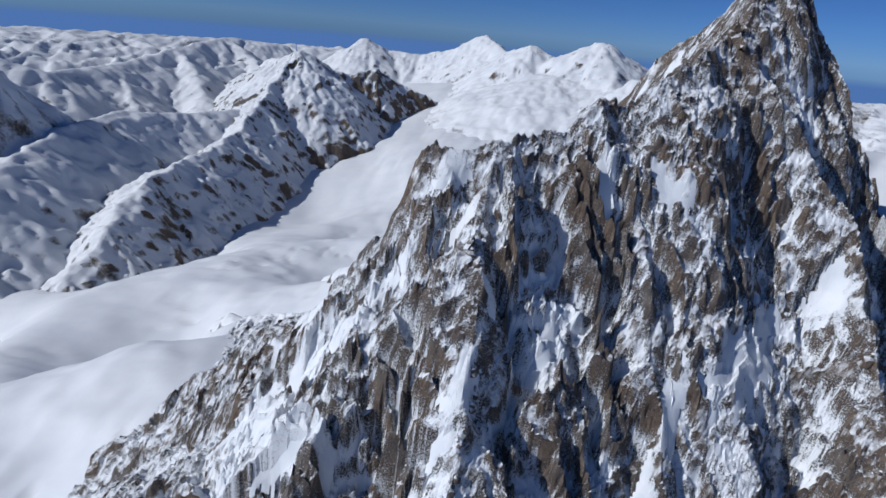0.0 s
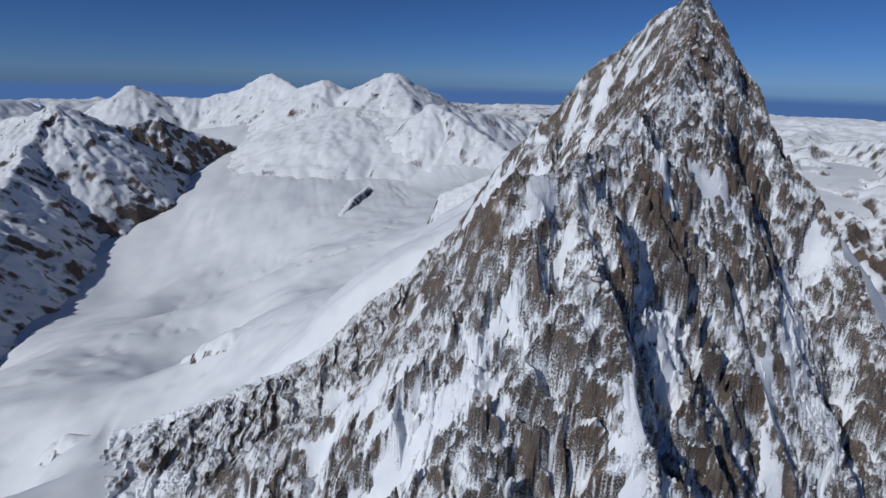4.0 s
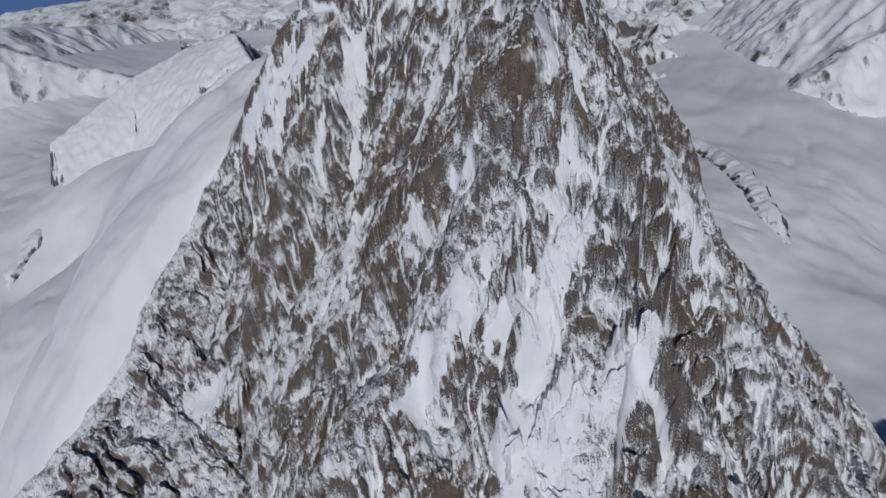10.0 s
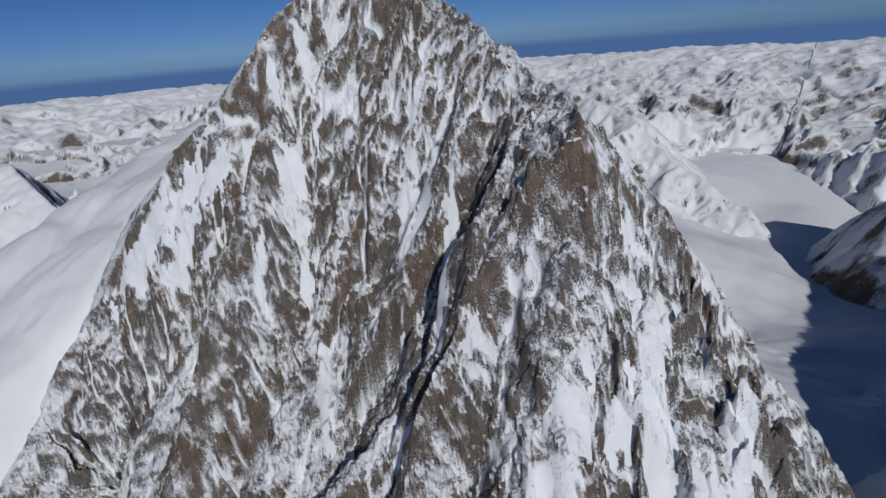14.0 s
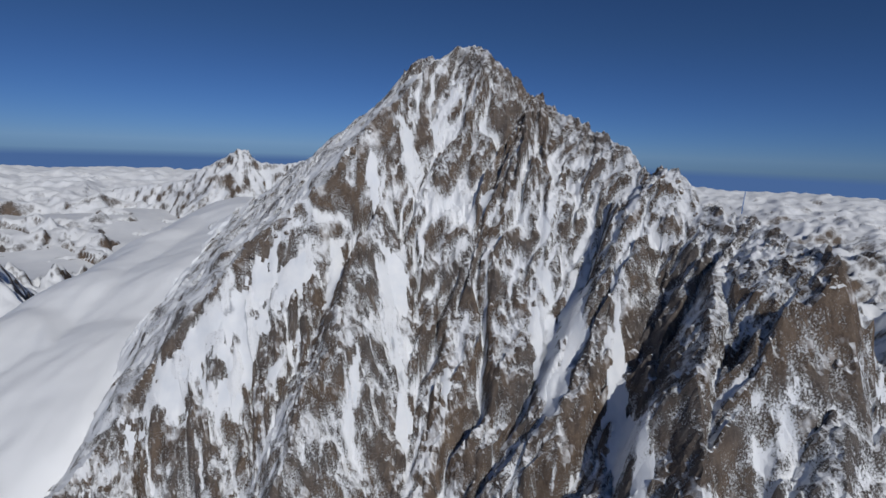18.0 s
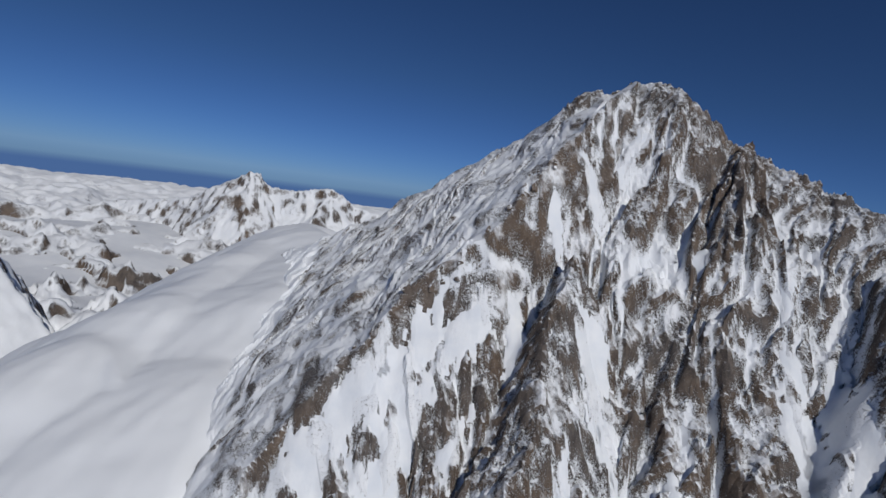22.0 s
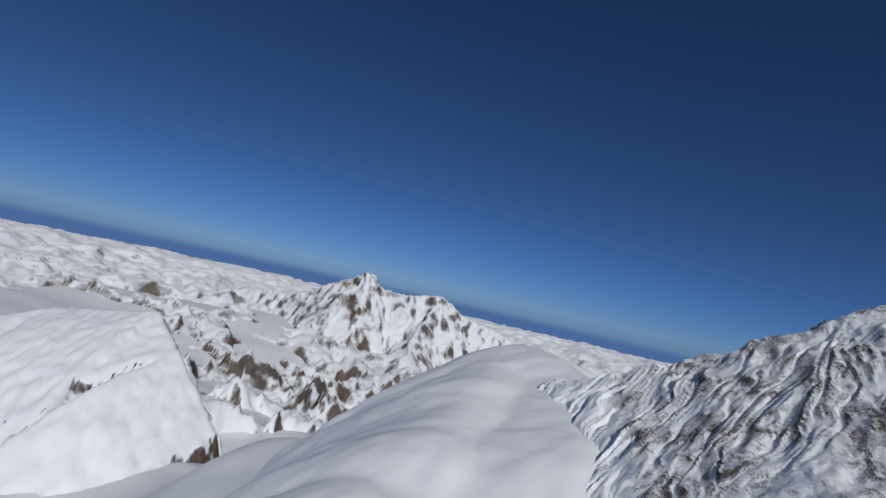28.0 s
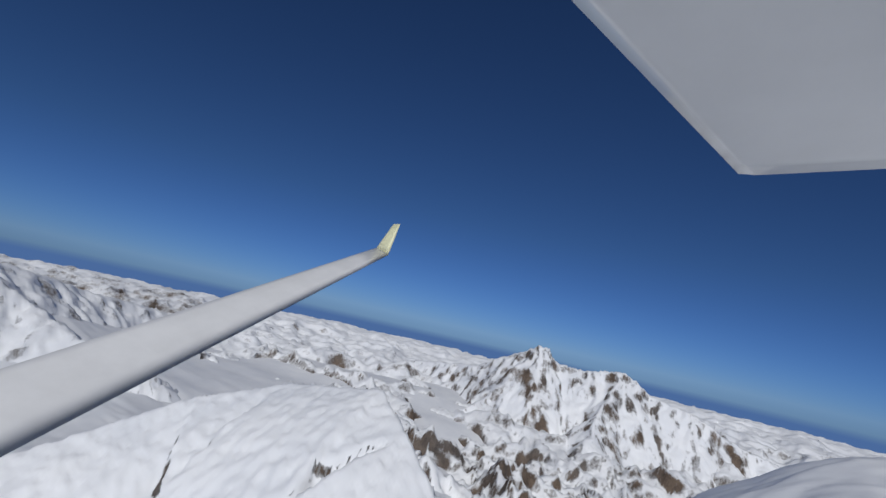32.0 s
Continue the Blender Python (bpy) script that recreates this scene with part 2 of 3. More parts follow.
        part_z = t.nodes.new("ShaderNodeSeparateXYZ")
        link(lay.outputs["Normal"], part_z.inputs[0])
        tilt = node(t, "ShaderNodeMath")
        tilt.operation = "MULTIPLY_ADD"
        tilt.inputs[1].default_value = -0.35
        link(part_z.outputs[2], tilt.inputs[0])
        link(rise.outputs["Value"], tilt.inputs[2])
        link(tilt.outputs[0], level.inputs[2])
        dust = node(t, "ShaderNodeMapRange")
        dust.inputs[1].default_value, dust.inputs[2].default_value, dust.inputs[4].default_value = 0.93, 1.13, 0.94
        link(level.outputs[0], dust.inputs[0])
        both = node(t, "ShaderNodeMath")
        both.operation = "MAXIMUM"
        link(cut.outputs[0], both.inputs[0])
        link(dust.outputs[0], both.inputs[1])
        cut = both
    white = ramp_node(t, [(0.3, (0.78, 0.80, 0.83)), (0.7, (0.88, 0.89, 0.90))])
    drift = noise_node(t, 1 / (3 * grain), 4, 0.55)
    link(drift.outputs[0], white.inputs[0])
    mix = t.nodes.new("ShaderNodeMixRGB")
    link(cut.outputs[0], mix.inputs[0])
    link(stone.outputs[0], mix.inputs[1])
    link(white.outputs[0], mix.inputs[2])
    link(mix.outputs[0], b.inputs["Base Color"])
    rough = node(t, "ShaderNodeMapRange")
    rough.inputs[3].default_value, rough.inputs[4].default_value = 0.85, 0.6
    link(cut.outputs[0], rough.inputs[0])
    link(rough.outputs[0], b.inputs["Roughness"])
    b.inputs["Specular IOR Level"].default_value = 0.25
    bump = t.nodes.new("ShaderNodeBump")
    bump.inputs["Strength"].default_value, bump.inputs["Distance"].default_value = 0.9, 0.4 * grain
    hgt = t.nodes.new("ShaderNodeMixRGB")
    flat = node(t, "ShaderNodeMath")
    flat.operation = "MULTIPLY_ADD"
    flat.inputs[1].default_value, flat.inputs[2].default_value = 0.12, 0.7
    link(drift.outputs[0], flat.inputs[0])
    link(cut.outputs[0], hgt.inputs[0])
    link(add.outputs[0], hgt.inputs[1])
    link(flat.outputs[0], hgt.inputs[2])
    link(hgt.outputs[0], bump.inputs["Height"])
    link(bump.outputs[0], b.inputs["Normal"])
    return m


BROWN = [(0.28, (0.035, 0.030, 0.027)), (0.45, (0.125, 0.092, 0.070)), (0.58, (0.190, 0.142, 0.106)), (0.72, (0.29, 0.235, 0.19))]
GREY = [(0.28, (0.042, 0.041, 0.042)), (0.45, (0.120, 0.104, 0.095)), (0.6, (0.185, 0.163, 0.148)), (0.75, (0.29, 0.265, 0.245))]
crag = mountain_material("crag", 5.0, 2.0, GREY, BROWN)
far_crag = mountain_material("far_crag", 40.0, 22.0, GREY, BROWN)
snowfield = mountain_material("snowfield", 30.0, 20.0, GREY, GREY)


def snow_material(name, size):
    """Wind-packed snow: faint ripples and softly greyer hollows."""
    m, t, b = nodes_of(name)
    big = noise_node(t, 1 / size, 5, 0.55)
    small = noise_node(t, 9 / size, 6, 0.65, (1, 1, 0.4))
    tone = ramp_node(t, [(0.3, (0.76, 0.79, 0.83)), (0.7, (0.88, 0.89, 0.90))])
    t.links.new(big.outputs[0], tone.inputs[0])
    t.links.new(tone.outputs[0], b.inputs["Base Color"])
    b.inputs["Roughness"].default_value, b.inputs["Specular IOR Level"].default_value = 0.6, 0.25
    bump = t.nodes.new("ShaderNodeBump")
    bump.inputs["Strength"].default_value, bump.inputs["Distance"].default_value = 0.5, 0.03 * size
    t.links.new(small.outputs[0], bump.inputs["Height"])
    t.links.new(bump.outputs[0], b.inputs["Normal"])
    return m


deep_snow = snow_material("deep_snow", 10.0)


# ---- the great peak ----
SUMMIT = (340, 64, 62)
SOUTHWEST = [(346, 84, 56), SUMMIT, (331, 50, 61), (323, 42, 57), (310, 24, 38), (304, 15, 24), (293, 3, 23), (278, -14, 9), (268, -24, 5), (245, -35, -11), (233, -40, -7),
             (222, -49, -21), (201, -62, -26), (180, -64, -31), (156, -66, -34), (138, -72, -92)]
NORTH = [SUMMIT, (350, 96, 43), (374, 124, 24), (383, 160, -1), (420, 195, -30), (482, 250, -68), (510, 262, -90)]
RIB = [(328, 72, 48), (302, 96, 16), (280, 122, -20), (264, 146, -50), (257, 170, -66), (240, 201, -106), (227, 222, -138), (201, 243, -170), (177, 253, -202), (151, 258, -222), (119, 262, -250), (96, 262, -276), (40, 265, -308), (-30, 275, -340), (-150, 300, -385)]
SOUTH = [(300, 15, 30), (335, -10, -14), (361, -36, -53), (369, -76, -104), (373, -97, -128), (374, -150, -243), (380, -200, -330)]
FLANK = [(243, -35, -18), (268, -80, -76), (277, -103, -120), (282, -150, -205), (285, -200, -300)]
MIDDLE = [(195, -66, -30), (188, -94, -62), (196, -112, -84), (198, -137, -120), (190, -156, -150), (182, -182, -188), (190, -227, -258), (195, -270, -330)]
TOWER = [(155, -65, -60), (118, -54, -110), (88, -42, -150), (67, -35, -162), (55, -29, -171), (36, -18, -196), (18, -8, -214), (-8, 6, -240), (-34, 20, -262), (-50, 45, -282), (-75, 120, -330)]
CENTRAL = [(196, -50, -36), (176, -36, -56), (158, -26, -73), (136, -21, -102), (112, 2, -156), (95, 15, -190)]
LEFT = [(262, 100, -34), (214, 116, -92), (183, 126, -138), (150, 136, -192), (120, 145, -250)]
CHASM = [(215, -28, 0), (188, -15, 0), (170, -8, 0), (150, 2, 0), (125, 18, 0), (105, 34, 0), (90, 60, 0)]
CLEFT = [(150, -44, 0), (125, -45, 0), (100, -50, 0), (78, -52, 0)]
# smooth snow lying on the face: middle, half length, half width, way it runs (degrees from +x)
WEST_BEDS = [(106, -60, 10, 7.8, 177), (92, -56, 7, 8.1, 156), (120, -68, 4, 4.5, 262), (130, -93, 14, 5.1, 144), (113, -80, 11, 5, 139),
             (99, -106, 13, 9.4, 160), (120, -128, 27, 6.8, 162), (160, -89, 4, 2.7, 261), (171, 60, 20, 3.5, 192), (216, 14, 29, 5.4, 179),
             (240, 90, 15, 4.6, 208), (216, 80, 9, 2.7, 198), (132, -28, 5, 5.4, 187), (244, 166, 28, 6.1, 136), (98, 168, 29, 12.4, 125), (90, -26, 9, 4.5, 215),
             (180, -12, 33, 4.2, 179)]
RIB_BEDS = [(249, 142, 15, 5.5, 132), (234, 164, 18, 5.5, 129), (231, 190, 27, 6.8, 115), (250, 86, 7, 7.9, 247), (224, 82, 13, 2.1, 218), (268, 42, 5, 4, 198),
            (218, 16, 21, 3.8, 180), (218, 4, 25, 5.7, 168), (218, 60, 5, 2.6, 187), (280, 107, 8, 2.7, 205), (292, 88, 8, 6.2, 257), (262, 78, 4, 2.8, 157),
            (253, 120, 10, 4, 174), (308, 67, 9, 4.2, 140), (252, 12, 8, 2.3, 152), (226, 142, 9, 3.4, 145), (210, 102, 10, 1.8, 177)]
SOUTH_BEDS = [(198, -104, 4, 3.6, 270), (182, -81, 6, 3.9, 248), (175, -72, 9, 4.4, 27), (115, -94, 17, 8.3, 182), (84, -96, 19, 9.3, 187),
              (191, -130, 13, 5.4, 243), (281, -103, 13, 4.8, 250), (274, -122, 10, 4.9, 251), (316, -74, 30, 8.9, 233), (353, -50, 8, 7.2, 245),
              (244, -57, 7, 6.1, 315), (274, -52, 13, 4.9, 339), (155, -88, 6, 2.2, 180), (158, -140, 6, 4.8, 343), (224, -100, 12, 3.7, 243),
              (89, -55, 21, 5.1, 144)]
SNOW_BEDS = WEST_BEDS + RIB_BEDS + SOUTH_BEDS


def ground_height(x, y):
    """The snow and the valleys between the peaks."""
    spots = [(-200, 420, -500), (280, 2077, -473), (-300, 1300, -650), (-900, 1000, -760), (-600, 1450, -705), (-400, 400, -600), (-200, 800, -590),
             (-1000, 300, -760), (60, 120, -350), (0, 190, -360), (150, 120, -390), (210, 170, -390), (250, 60, -400), (110, 0, -340), (90, 190, -370), (170, 235, -380), (-150, 180, -365), (-230, -60, -460), (420, 420, -135), (500, 485, -145),
             (604, 600, -262), (480, 720, -300), (400, 640, -270), (330, 400, -165), (150, 480, -330), (200, 800, -480), (560, 760, -320), (900, 900, -520), (1349, -1076, -749),
             (1119, -127, -500), (1913, 772, -640), (2500, 2000, -400), (0, -600, -640), (-700, -400, -600), (620, -250, -560),
             (480, -350, -580), (1000, -600, -640), (60, -200, -400), (2400, -800, -560), (0, 3500, -330), (3500, 500, -420),
             (-2500, 1500, -800), (760, 150, -430), (900, 450, -500), (800, 330, -470), (1100, 300, -500), (900, 780, -500), (1050, 900, -530), (800, 2600, -300), (1600, -900, -640), (860, -650, -600), (-1500, 2000, -720)]
    top, low = 0 * x, 0 * x
    for sx, sy, sz in spots:
        w = 1 / ((x - sx) ** 2 + (y - sy) ** 2 + 90**2) ** 1.6
        top, low = top + w * sz, low + w
    z = top / low
    z = z - 75 * np.exp(-(((x - 110) / 90) ** 2 + ((y - 110) / 75) ** 2))
    z = z + 14 * fbm(x / 420, y / 420, 3, 5) + 2.5 * fbm(x / 70, y / 70, 3, 9)
    broken = step(0.1, 0.6, fbm(x / 520 + 7, y / 520, 2, 19))
    z = z + 10 * broken * (ridged(x / 130, y / 90, 4, 15) - 0.6) + 5 * fbm(x / 170, y / 170, 3, 21)
    # crevasses, in the broken stretches
    z = z - 7 * step(0.80, 0.95, ridged(x / 75 + 0.004 * y, y / 130, 2, 27, 0.35)) * step(0.0, 0.35, fbm(x / 330 + 3, y / 330, 2, 33))
    return z


def peak_height(x, y):
    wx = x + 4 * fbm(x / 28, y / 28, 3, 71)
    wy = y + 4 * fbm(x / 28, y / 28, 3, 72)
    z = np.full(x.shape, -900.0)
    along, down, north = 0 * x, 0 * x, 0 * x
    away, _, _, side, _ = crest(wx, wy, RIB)
    face = away * (side > 0)
    for n, (line, left, right) in enumerate(((SOUTHWEST, 1.7, 1.52), (NORTH, 0.96, 2.4), (RIB, 1.75, 0.95), (SOUTH, 2.1, 1.7), (FLANK, 1.7, 1.7),
                                            (MIDDLE, 1.7, 1.2), (TOWER, 1.3, 1.3), (CENTRAL, 1.25, 2.2), (LEFT, 1.6, 1.6))):
        d, zc, s, side, cap = crest(wx, wy, line)
        slope = np.where(side > 0, left, right)
        if n == 2:                       # the rib runs out into a gentle apron
            slope = np.where(side > 0, np.interp(zc, [-305, -255, -205, -140], [0.12, 0.22, 0.55, left]), right)
        slope = slope + (1.6 - slope) * step(0, 0.4, cap)
        reach = np.minimum(d, 110) + 0.75 * np.maximum(d - 110, 0)
        h = zc - slope * (reach - 4 * (1 - np.exp(-d / 14)))
        h = h - (1.7 * face + np.where(face > 0, 1.3, 0.45) * np.maximum(d - 130, 0)) * (n == 1)
        near = h > z
        z, along, down = np.where(near, h, z), np.where(near, s + 500 * n, along), np.where(near, d, down)
        north = np.where(near, float(n == 1) * (side > 0) + float(n == 2) * (side < 0), north)
    # the even north flank between the rib and the north ridge
    d, zc, s, side, _ = crest(wx, wy, NORTH)
    flank = 0.396 * (wx - 321) - 0.886 * (wy - 130) + 1
    flank = np.minimum(flank, zc - 0.2 * d) - 2.4 * face - 0.45 * np.maximum(d - 130, 0)
    near = (flank > z) & (side > 0)
    z, along, down, north = np.where(near, flank, z), np.where(near, s + 500, along), np.where(near, d, down), np.where(near, 1.0, north)
    for line, deep, wide in ((CHASM, 11, 6), (CLEFT, 7, 4)):
        d = crest(wx, wy, line)[0]
        z = z - deep * np.exp(-((d / wide) ** 2))
    return z, along, down, north


def pinnacle_mesh(pick):
    """A jagged block of rock, wider below, about 2 across and 2 high."""
    bm = bmesh.new()
    rings = []
    for k, (h, r) in enumerate(((-1.0, 1.2), (-0.3, 1.0), (0.3, 0.78), (0.8, 0.45))):
        ring = []
        for n in range(7):
            a = n * 2 * math.pi / 7 + 0.3 * k
            q = r * pick.uniform(0.7, 1.25)
            ring.append(bm.verts.new((q * math.cos(a), q * math.sin(a), h + pick.uniform(-0.22, 0.22))))
        rings.append(ring)
    top = bm.verts.new((pick.uniform(-0.25, 0.25), pick.uniform(-0.25, 0.25), 1.15 + pick.uniform(-0.1, 0.3)))
    for low, high in zip(rings, rings[1:]):
        for n in range(7):
            bm.faces.new((low[n], low[(n + 1) % 7], high[(n + 1) % 7], high[n]))
    for n in range(7):
        bm.faces.new((rings[-1][n], rings[-1][(n + 1) % 7], top))
    bmesh.ops.triangulate(bm, faces=bm.faces[:])
    me = bpy.data.meshes.new("pinnacle")
    bm.to_mesh(me)
    bm.free()
    me.materials.append(crag)
    return me


def build_peak():
    xs = axis(-150, 600, -70, 440, 0.95, 1.05, 3)
    ys = axis(-330, 430, -240, 290, 0.95, 1.05, 4)
    x, y = np.meshgrid(xs, ys)
    z, along, down, north = peak_height(x, y)
    g = ground_height(x, y)
    beds, bed = [], 0 * x
    for bx, by, half, wide, turn in SNOW_BEDS:
        c, sn = math.cos(radians(turn)), math.sin(radians(turn))
        u, v = (x - bx) * c + (y - by) * sn, -(x - bx) * sn + (y - by) * c
        v = v + 0.5 * wide * perlin(u / 12, 0 * u, int(bx))
        v = v + 0.6 * wide * perlin(u / 31, 0 * u + 0.5, int(by) + 300)
        one = 1.1 - np.sqrt((u / half) ** 2 + (v / wide) ** 2) + 0.5 * fbm(x / 6, y / 6, 4, 88, 0.62)
        beds.append(step(0.0, 0.4, one))
        bed = np.maximum(bed, beds[-1])
    grow = step(0, 22, down)
    wob = 0.8 * fbm(along / 26, down / 40, 3, 3) + (0.12 + 0.38 * step(-20, -70, y - 0.35 * (x - 180))) * fbm(z / 13, along / 30, 3, 6)
    r1 = ridged(along / 30 + 0.6 * wob, down / 190, 2, 11)
    r2 = ridged(along / 11 + wob, down / 70, 2, 23)
    r3 = ridged(along / 5 + 2 * wob, down / 22, 3, 29)
    r4 = ridged(along / 2.6 + 3 * wob, down / 34, 2, 31)
    v1 = 1 - np.abs(perlin(along / 34 + 0.5 * wob, down / 150, 301))
    v2 = 1 - np.abs(perlin(along / 13 + 0.9 * wob, down / 80, 302))
    v3 = 1 - np.abs(perlin(along / 6.5 + 1.3 * wob, down / 46, 303))
    gully = 8 * step(0.70, 1, v1) + 3.6 * step(0.72, 1, v2) + 1.1 * step(0.75, 1, v3)
    crag_ = ridged(x / 13 + 0.5 * wob, y / 13, 4, 41, 0.6)
    wx, wy = x + 1.6 * fbm(x / 5, y / 5, 2, 95), y + 1.6 * fbm(x / 5, y / 5, 2, 96)
    b1, gap1, own1 = worley(wx / 8.5, wy / 8.5, 201)
    b2, gap2, own2 = worley(wx / 3.3, wy / 3.3, 202)
    rocky = 1 - 0.85 * bed
    south = step(-20, -70, y - 0.35 * (x - 180))
    blocks = 3.4 * (own1 - 0.5) * step(0, 0.2, gap1) - 1.2 * step(0.12, 0, gap1) + 1.7 * (own2 - 0.5) * step(0, 0.2, gap2) - 0.5 * step(0.15, 0, gap2)
    apron = step(210, 150, x) * step(60, 110, y)
    calm = 1 - 0.55 * north
    blocks = blocks * (1 - 0.6 * apron)
    z = z + calm * grow * ((9 + 12 * south) * (r1 - 0.6) + (1 - 0.5 * bed) * (2.4 - gully)) + rocky * (calm * grow * (3.6 + 1.5 * south) * (r2 - 0.6) + (0.4 + 0.6 * grow) * 1.8 * (r3 - 0.6) + calm**2 * 4.0 * (crag_ - 0.55) + calm**2 * blocks)
    gy_, gx_ = np.gradient(z, ys, xs)
    steep = np.hypot(gx_, gy_)
    smooth = z.copy()
    for _ in range(5):
        smooth[1:-1, 1:-1] = (smooth[:-2, 1:-1] + smooth[2:, 1:-1] + smooth[1:-1, :-2] + smooth[1:-1, 2:]) / 4
    hollow = np.clip((smooth - z) / 0.8, -1, 1)
    # slope, hollows and gullies decide where snow stays
    lean = np.clip(1.6 - steep, -1.1, 1.1 - 1.1 * apron)
    lie = 1 - 0.75 * apron
    snow = 0.50 + 0.20 * lean + 0.20 * hollow + 0.45 * apron * fbm(x / 9, y / 9, 4, 62) + lie * (0.30 * (0.62 - r2) * grow + 0.14 * (0.62 - r3) + 0.10 * (0.60 - r4) * grow) + 0.20 * fbm(x / 36, y / 36, 3, 53) + 0.14 * lie * fbm(along / 5, (z - 0.7 * down) / 9, 3, 54)
    floor_ = np.maximum(step(0.90, 0.97, v2) * step(-0.25, 0.1, fbm(along / 21, down / 60, 2, 305)), np.maximum(0.9 * step(0.92, 0.98, v3) * step(0.0, 0.3, fbm(along / 15, down / 40, 2, 306)), step(0.95, 0.985, v1)))
    snow = snow + 0.55 * lie * grow * floor_ - 0.10 * step(0.9, 0.6, v2) * step(0.85, 0.5, v1)
    ledge = fbm(along / 13, (z - 0.6 * down + 0.45 * along) / 9, 3, 59)
    snow = snow + (0.14 + 0.18 * south) * lie * ledge
    snow = snow + 0.10 * south + 0.02 * north * step(4, 30, down)
    # the snow basin laps against the north flank
    shore = np.interp(x, [60, 110, 165, 235, 290, 375, 480], [272, 270, 262, 256, 250, 252, 256])
    snow = snow + 1.1 * step(-5, 9, y - shore + 5 * fbm(x / 14, y / 14, 2, 58)) * step(480, 440, x)
    basin = np.hypot((x + 95) / 58, (y - 160) / 30) + 0.35 * fbm(x / 15, y / 15, 3, 60)
    snow = np.maximum(snow, 1.3 * step(1.25, 0.75, basin))
    snow = np.maximum(snow, 0.9 * bed)
    snow = np.maximum(snow, 1.2 * step(10, -6, z - g + 5 * fbm(x / 18, y / 18, 2, 57)))
    ob = sheet("mountain", xs, ys, z, crag, snow, (z > g - 25), (along, down), soft=False)
    tagged(ob, "steep brown rock peak streaked with fresh snow above the glacier", "mountain")
    # pinnacles that stand on the ridges
    pick = random.Random(4)
    shapes = [pinnacle_mesh(pick) for _ in range(7)]
    for line, many, least, most in ((SOUTHWEST, 26, 1.4, 3.4), (NORTH[:-2], 12, 1.0, 2.2), (RIB[:6], 22, 1.4, 3.4), (TOWER[2:7], 20, 1.2, 2.8), (MIDDLE[:5], 16, 1.5, 3.6), (SOUTH[:5], 14, 1.5, 4.0)):
        for _ in range(many):
            k = pick.randrange(len(line) - 1)
            f = pick.random()
            px, py = (line[k][i] + f * (line[k + 1][i] - line[k][i]) + pick.uniform(-4, 4) for i in (0, 1))
            i, j = np.searchsorted(ys, py), np.searchsorted(xs, px)
            size = 0.6 * pick.uniform(least, most)
            spike = new("pinnacle", pick.choice(shapes))
            spike.parent = ob
            spike.matrix_local = Matrix.LocRotScale((px, py, z[i, j] - 0.5 * size), Euler((pick.uniform(-0.25, 0.25), pick.uniform(-0.25, 0.25), pick.uniform(0, 6.28))),
                                                    (size * pick.uniform(0.7, 1.2), size * pick.uniform(0.7, 1.2), size * pick.uniform(0.8, 1.5)))
    # each bed of deep snow, lying on the rock
    fill = smooth.copy()
    for _ in range(10):
        fill[1:-1, 1:-1] = (fill[:-2, 1:-1] + fill[2:, 1:-1] + fill[1:-1, :-2] + fill[1:-1, 2:]) / 4
    for one in beds:
        if (one > 0.5).sum() < 8:
            continue
        lie = sheet("snow_bed", xs, ys, fill + 1.5 * one - 0.9, deep_snow, None, one > 0.25)
        lie.parent = ob
    return ob


build_peak()


# ---- the snow and ice round it ----
def build_ground():
    xs = axis(-4900, 4900, -300, 1100, 8, 1.06, 90)
    ys = axis(-4900, 4900, -500, 1200, 8, 1.06, 90)
    x, y = np.meshgrid(xs, ys)
    z = ground_height(x, y)
    snow = 1.5 + 0.15 * fbm(x / 200, y / 200, 3, 61)
    ob = sheet("ground", xs, ys, z, snowfield, snow, None, (x, y))
    return tagged(ob, "white glaciers and snow basins between the peaks", "snow", kind="structure")


build_ground()


